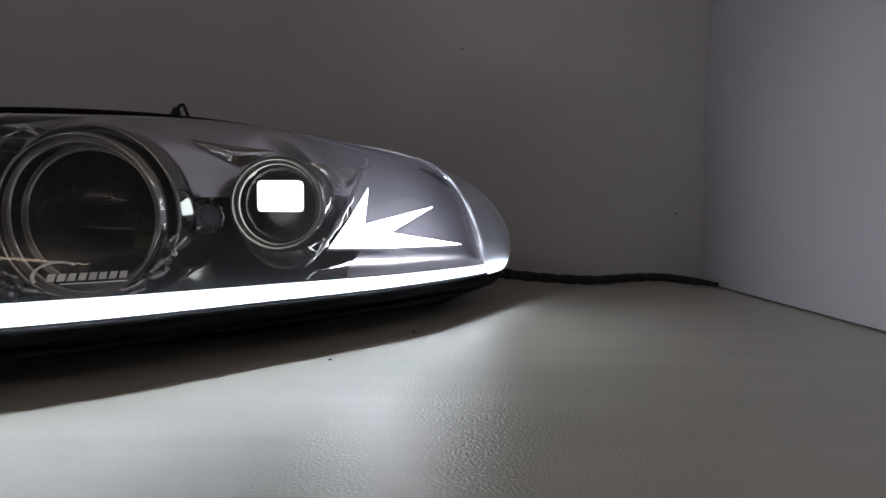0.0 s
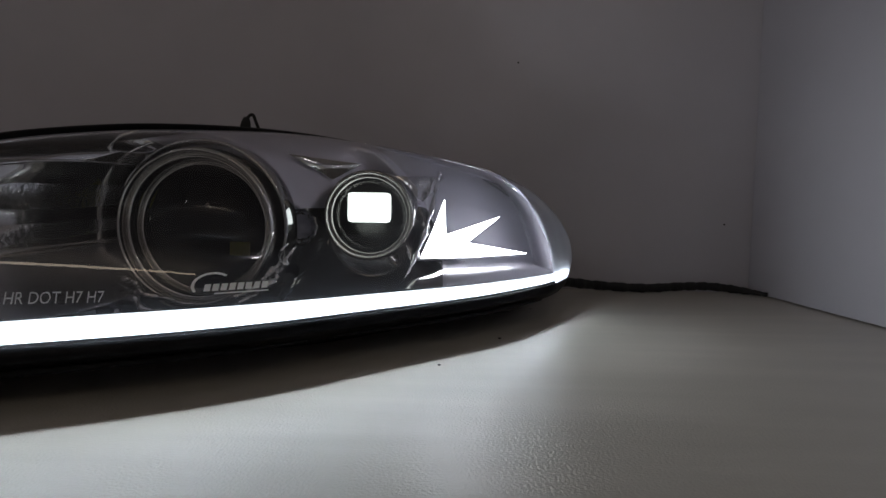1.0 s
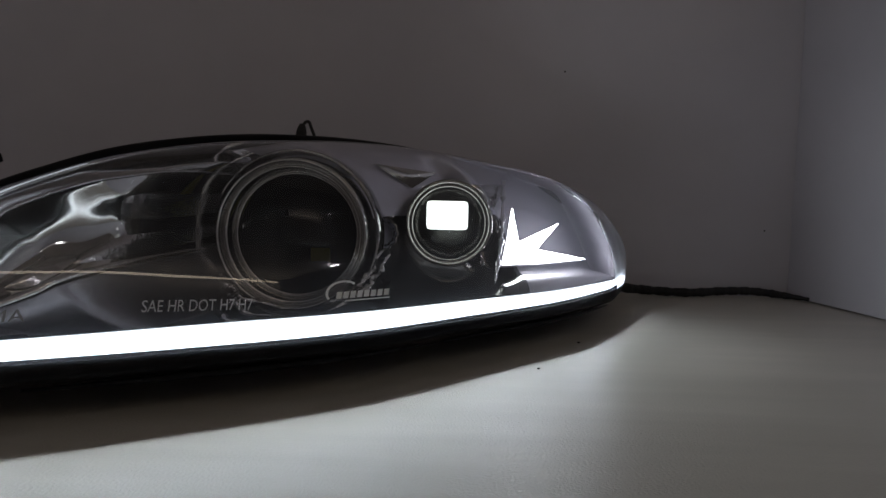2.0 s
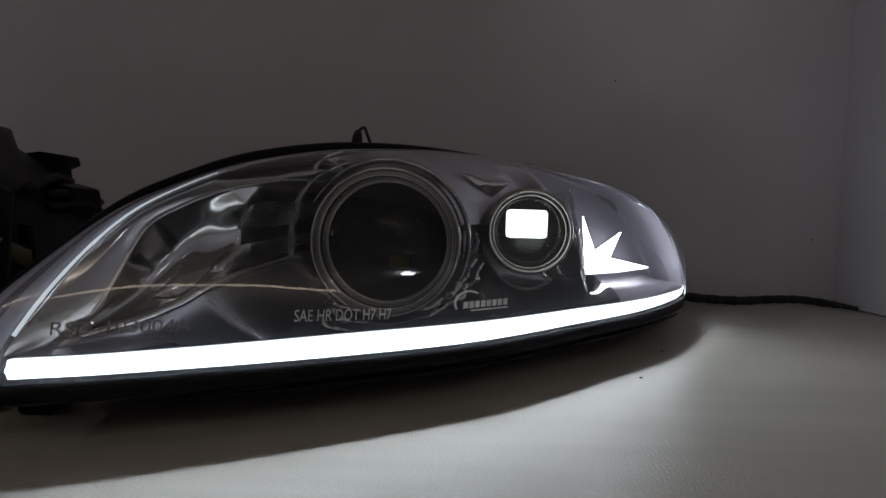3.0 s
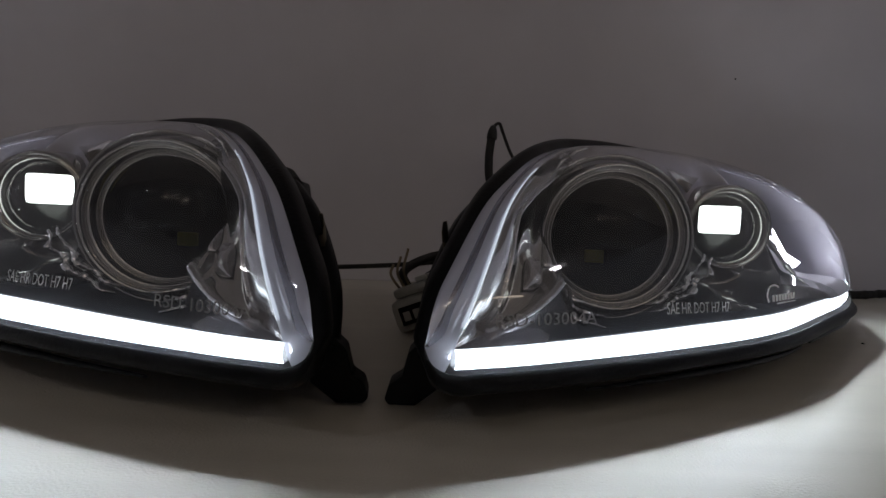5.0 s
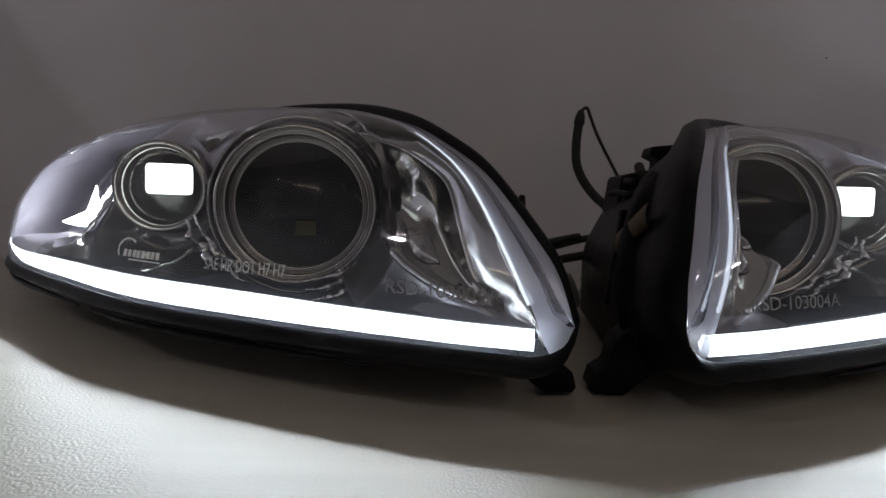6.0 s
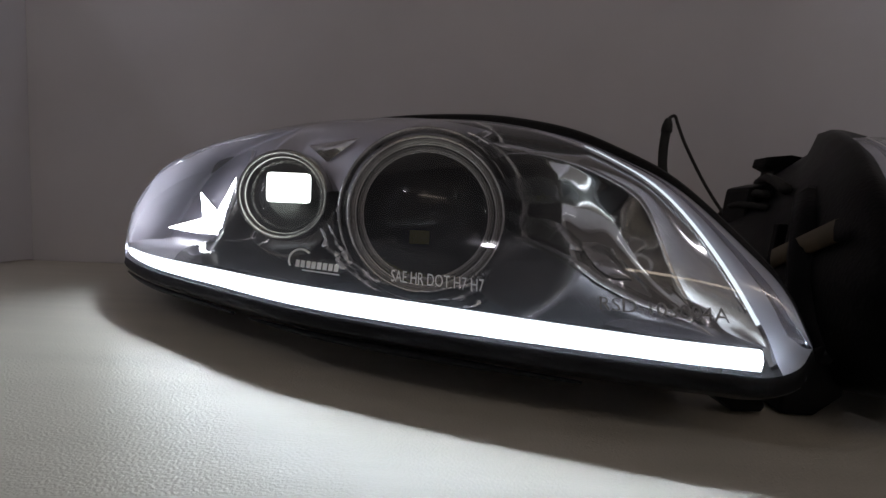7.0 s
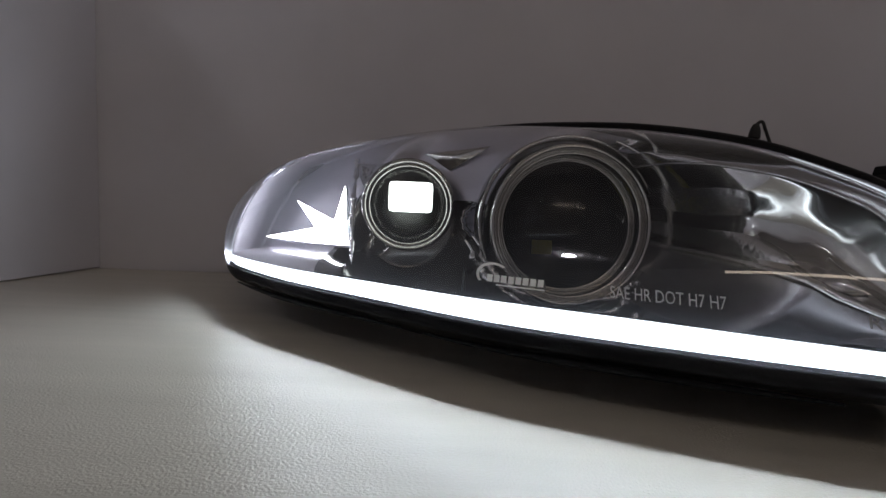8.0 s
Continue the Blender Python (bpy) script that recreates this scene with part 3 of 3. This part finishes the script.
    cup = [(0.0155, 0.02), (0.0150, 0.002), (0.0138, -0.001), (0.0122, 0.001), (0.0112, 0.004), (0.0098, 0.004), (0.0088, 0.007), (0.0070, 0.009), (0.0050, 0.013), (0.0004, 0.016)]
    rows = [[(c[0] + r * math.cos(a * math.tau / 72) * (1 + 0.05 * math.cos(a * math.tau / 6)), c[1] + y, c[2] + r * math.sin(a * math.tau / 72) * (1 + 0.05 * math.cos(a * math.tau / 6))) for a in range(72)] for r, y in cup]
    bulb = P("marker_lamp", sheet(rows, closed=True), M_CRINKLE, label="small fluted chrome marker lamp cup")
    P("bulb", lathe([(0.0065, 0.012), (0.0055, 0.004), (0.003, 0.0015), (0.0003, 0.001)], c, 24), M_RIM, bulb, "small clear bulb")
    # lugs and bracket of the housing
    def prism(poly, y0, y1, bevel=0.0015):
        bm = bmesh.new()
        f = bm.faces.new([bm.verts.new((x, y0, z)) for x, z in poly])
        r = bmesh.ops.extrude_face_region(bm, geom=[f])
        bmesh.ops.translate(bm, vec=(0, y1 - y0, 0), verts=[v for v in r["geom"] if isinstance(v, bmesh.types.BMVert)])
        bmesh.ops.recalc_face_normals(bm, faces=bm.faces[:])
        bmesh.ops.bevel(bm, geom=bm.edges[:], offset=bevel, segments=2, affect="EDGES", profile=0.6)
        return bm
    P("foot_lug", prism([(0.097, 0.003), (0.099, 0.0005), (0.112, 0.0005), (0.124, 0.010), (0.127, 0.034), (0.119, 0.036), (0.108, 0.026), (0.105, 0.014), (0.099, 0.010)], -0.002, 0.016), M_BLACK, housing, smooth=False)
    P("side_arm", tube([(0.120, 0.0, 0.022), (0.122, 0.025, 0.05), (0.135, 0.05, 0.082), (0.15, 0.075, 0.1)], 0.009, 24, 8), M_BLACK, housing)
    P("bracket", prism([(0.199, 0.092), (0.223, 0.092), (0.219, 0.127), (0.228, 0.130), (0.227, 0.138), (0.216, 0.140), (0.197, 0.138), (0.195, 0.131), (0.203, 0.127)], 0.214, 0.236, 0.001), M_BLACK, housing, smooth=False)
    for u0, u1 in ((0.12, 0.44), (0.47, 0.84)):
        pts = [edge_low(u0 + (u1 - u0) * k / 20) + Vector((0.001, 0.003, -0.0115)) for k in range(21)]
        P("lower_ledge", tube(pts, lambda k: 0.0006 + 0.0014 * math.sin(math.pi * k), 60, 8), M_BLACK, housing)
    rows = [[(0.1222 + 0.0028 * q - w, 0.010 + 0.055 * q, 0.0835 - 0.018 * q + h) for w, h in ((-0.002, -0.0055), (0.0, -0.005), (0.0005, 0.0), (0.0, 0.005), (-0.002, 0.0055))] for q in [k / 8 for k in range(9)]]
    for k, (a, b, c2) in enumerate((((0.150, 0.10, 0.106), (0.165, 0.15, 0.116), (0.186, 0.205, 0.116)), ((0.156, 0.13, 0.104), (0.160, 0.18, 0.106), (0.178, 0.235, 0.100)), ((0.150, 0.12, 0.095), (0.152, 0.17, 0.097), (0.165, 0.225, 0.088)))):
        P("rear_lead", tube([a, b, c2], 0.0035 - 0.0006 * k, 16, 8), M_RUBBER, housing)
    P("rear_cap", prism([(0.150, 0.082), (0.178, 0.082), (0.180, 0.108), (0.172, 0.114), (0.154, 0.110)], 0.150, 0.190, 0.003), M_BLACK, housing, smooth=False)
    P("side_rib", prism([(0.1215, 0.03), (0.127, 0.03), (0.134, 0.085), (0.1285, 0.085)], 0.066, 0.072, 0.001), M_BLACK, housing, smooth=False)
    P("tape", sheet(rows), M_STRAP, housing, "strip of tan tape")
    return lamp, housing


def wrap_marks(lamp, items, mat, name, lift=0.0012):
    """Flat outlines in (x, z) laid on the lens."""
    bm = bmesh.new()
    for loop in items:
        vs = [bm.verts.new((x, lens_y(x, z) - lift, z)) for x, z in loop]
        bm.faces.new(vs)
    return lamp.part(name, bm, mat, smooth=False)


def lettering(lamp, text, a, b, height, mat, name, label):
    """Text on the lens from (x, z) a to b, read from a to b."""
    cu = bpy.data.curves.new("lettering", "FONT")
    cu.body, cu.size, cu.resolution_u = text, 1.0, 3
    ob = bpy.data.objects.new("lettering", cu)
    scene.collection.objects.link(ob)
    me = bpy.data.meshes.new_from_object(ob.evaluated_get(bpy.context.evaluated_depsgraph_get()))
    bpy.data.objects.remove(ob)
    xs = [v.co.x for v in me.vertices]
    x0, x1 = min(xs), max(xs)
    bm = bmesh.new()
    bm.from_mesh(me)
    for v in bm.verts:
        k = (v.co.x - x0) / (x1 - x0)
        x, z = a[0] + (b[0] - a[0]) * k, a[1] + (b[1] - a[1]) * k + v.co.y / 0.7 * height
        v.co = (x, lens_y(x, z) - 0.0012, z)
    return lamp.part(name, bm, mat, label=label, smooth=False)


def emblem(lamp, a, b, z, mirrored_text):
    """The maker's mark as plain shapes: a swoosh and a row of blocks between x = a and b (read from a to b)."""
    w = b - a
    items = []
    for i in range(8):
        x = a + w * (0.16 + 0.105 * i)
        items.append([(x, z), (x + w * 0.08, z), (x + w * 0.092, z + 0.0034), (x + w * 0.012, z + 0.0034)])
    for i in range(14):
        p, q = [math.radians(212 - 165 * k / 14) for k in (i, i + 1)]
        def at(ang, r):
            return (a + w * (0.26 + 0.26 * r * math.cos(ang)), z + 0.003 + 0.0062 * r * math.sin(ang))
        items.append([at(p, 1), at(q, 1), at(q, 0.84), at(p, 0.84)])
    items.append([(a + w * 0.3, z - 0.0016), (a + w, z - 0.0016), (a + w * 0.99, z - 0.0010), (a + w * 0.3, z - 0.0010)])
    wrap_marks(lamp, items, M_MARK, "emblem")


MIRROR = Matrix.Translation((0.1862, 0.0075, 0.0)) @ Matrix.Rotation(0.1077, 4, "Z") @ Matrix.Rotation(0.0158, 4, "Y") @ Matrix.Diagonal((-1, 1, 1, 1))
east, east_housing = build_headlight(Matrix(), False, (0.32, 0.14, 0.0), "black-cased car headlight, lit white, standing on the table", 0.0047)
west, west_housing = build_headlight(MIRROR, True, (-0.15, 0.13, 0.0), "mirrored black-cased car headlight, lit white, on the table", 0.0034)

BACK_TO_EAST = MIRROR.inverted()


def west_xz(x, y, z):
    q = BACK_TO_EAST @ Vector((x, y, z))
    return (q.x, q.z)


lettering(east, "SAE HR DOT H7 H7", (0.2278, 0.0495), (0.2689, 0.0480), 0.0052, M_PRINT, "approval_lettering", "pale printed approval lettering")
lettering(east, "RSD-103004A", (0.1447, 0.0485), (0.1900, 0.0480), 0.0050, M_FAINT, "code_lettering", "faint moulded code lettering")
emblem(east, 0.2993, 0.3299, 0.0505, False)
lettering(west, "SAE HR DOT H7 H7", west_xz(-0.0784, -0.005, 0.0547), west_xz(-0.0364, -0.0234, 0.0540), 0.0052, M_PRINT, "approval_lettering", "pale printed approval lettering")
lettering(west, "RSD-103004A", west_xz(0.0078, -0.0403, 0.0515), west_xz(0.050, -0.045, 0.0505), 0.0050, M_FAINT, "code_lettering", "faint moulded code lettering")
emblem(west, west_xz(-0.1376, 0.0286, 0.0555)[0], west_xz(-0.1057, 0.0111, 0.0555)[0], west_xz(-0.12, 0.02, 0.0565)[1], True)

# ---- cables and small things ----
tagged(mesh_object("power_cable", tube([(0.50, 0.335, 0.03), (0.545, 0.385, 0.018), (0.60, 0.428, 0.0085), (0.655, 0.434, 0.0058), (0.70, 0.436, 0.0085), (0.735, 0.437, 0.0090), (0.768, 0.429, 0.006), (0.7912, 0.415, 0.0035)], lambda k: (0.0058 - 0.0012 * k - 0.0022 * smoothstep((k - 0.8) / 0.2)) * (1 + 0.07 * math.sin(95 * k) + 0.05 * math.sin(211 * k + 1)), 220, 12), M_RUBBER), "black taped cable lying along the wall", "cable")
harness = tagged(mesh_object("wiring_harness", tube([(0.225, 0.29, 0.05), (0.215, 0.34, 0.075), (0.195, 0.385, 0.10), (0.178, 0.398, 0.13), (0.1745, 0.399, 0.16), (0.1775, 0.399, 0.192)], 0.0052, 60, 10), M_RUBBER), "black taped wiring loop behind the lamp", "wiring")
mesh_object("thin_wire", tube([(0.1775, 0.399, 0.190), (0.1805, 0.400, 0.2005), (0.186, 0.400, 0.2025), (0.190, 0.400, 0.193), (0.2013, 0.400, 0.167), (0.2274, 0.400, 0.1207), (0.24, 0.36, 0.08), (0.24, 0.30, 0.06)], 0.0019, 70, 8), M_RUBBER, harness)
mesh_object("tape_end", tube([(0.1768, 0.399, 0.184), (0.1778, 0.399, 0.193), (0.1785, 0.399, 0.200)], lambda k: 0.0064 - 0.0035 * k * k, 12, 10), M_RUBBER, harness)
tagged(mesh_object("link_wire", tube([(-0.06, 0.26, 0.04), (0.0, 0.29, 0.034), (0.0783, 0.30, 0.0378), (0.125, 0.30, 0.0440), (0.171, 0.30, 0.0556), (0.22, 0.27, 0.06)], lambda k: 0.0024 + 0.0012 * smoothstep((k - 0.5) / 0.1), 60, 8), M_RUBBER), "thin dark wire strung between the two lamps", "wire")

plug = tagged(new("connector_plug"), "grey plastic connector plug lying on the table", "plug")
plug.matrix_basis = pose(0.113, 0.160, 0.0058, 0, -22, -14)
def plug_part(name, bm, mat, label="", smooth=False):
    bm.transform(plug.matrix_basis)
    ob = mesh_object(name, bm, mat, plug, label, smooth)
    return ob
plug_part("shell", box_bm(-0.019, -0.018, 0.0004, 0.019, 0.02, 0.026, 0.0065), M_GREY)
plug_part("collar", box_bm(-0.014, -0.014, 0.0262, 0.014, 0.014, 0.034, 0.003), M_GREY)
plug_part("face", box_bm(-0.012, -0.0195, 0.006, 0.016, -0.0182, 0.020, 0.0005), M_BLACK)
for i in range(3):
    plug_part("slot", box_bm(-0.009 + 0.008 * i, -0.0206, 0.009, -0.0035 + 0.008 * i, -0.0196, 0.016, 0.0004), M_GREY)
plug_part("latch", box_bm(0.006, -0.012, 0.0342, 0.016, 0.006, 0.038, 0.001), M_GREY)
plug_part("lead", tube([(-0.006, 0.002, 0.03), (-0.008, 0.01, 0.045), (0.004, 0.05, 0.05), (0.03, 0.10, 0.045)], 0.0038, 30, 8), M_RUBBER, smooth=True)
plug_part("lead", tube([(0.002, 0.002, 0.03), (0.012, 0.02, 0.036), (0.04, 0.04, 0.032), (0.075, 0.07, 0.04)], 0.0034, 30, 8), M_RUBBER, smooth=True)

for dx in (-0.004, 0.0, 0.004):
    plug_part("thin_lead", tube([(-0.008 + dx, 0.0, 0.033), (-0.009 + 1.4 * dx, -0.002, 0.046), (-0.004 + 2 * dx, 0.004, 0.057 + dx)], 0.0011, 16, 6), M_STRAP, "thin tan lead", smooth=True)
tagged(mesh_object("grey_lead", tube([(0.163, 0.182, 0.090), (0.156, 0.184, 0.078), (0.148, 0.186, 0.055), (0.142, 0.185, 0.030), (0.140, 0.180, 0.0068)], lambda k: 0.0065 + 0.0008 * math.sin(60 * k), 60, 10), M_GREY), "grey sheathed lead hanging beside the lamp housing", "cable")

for x, y, r in ((0.4609, 0.1703, 0.0013), (0.4196, 0.0969, 0.0011), (0.50, 0.30, 0.0008), (0.30, -0.09, 0.0007)):
    bm = bmesh.new()
    bmesh.ops.create_icosphere(bm, subdivisions=1, radius=r)
    for v in bm.verts:
        v.co = v.co * (0.8 + 0.4 * random.random())
        v.co.z *= 0.5
    bm.transform(pose(x, y, r * 0.4))
    tagged(mesh_object("crumb", bm, M_BLACK), "tiny dark crumb lying on the table", "crumb", "crumbs on the table")
for x, z in ((0.7585, 0.0845), (0.4973, 0.2811)):
    bm = bmesh.new()
    bmesh.ops.create_circle(bm, cap_ends=True, segments=8, radius=0.0012)
    bm.transform(pose(x, BACK - 0.0004, z, 90))
    tagged(mesh_object("wall_mark", bm, M_BLACK), "tiny dark pin mark on the wall", "mark", kind="structure")
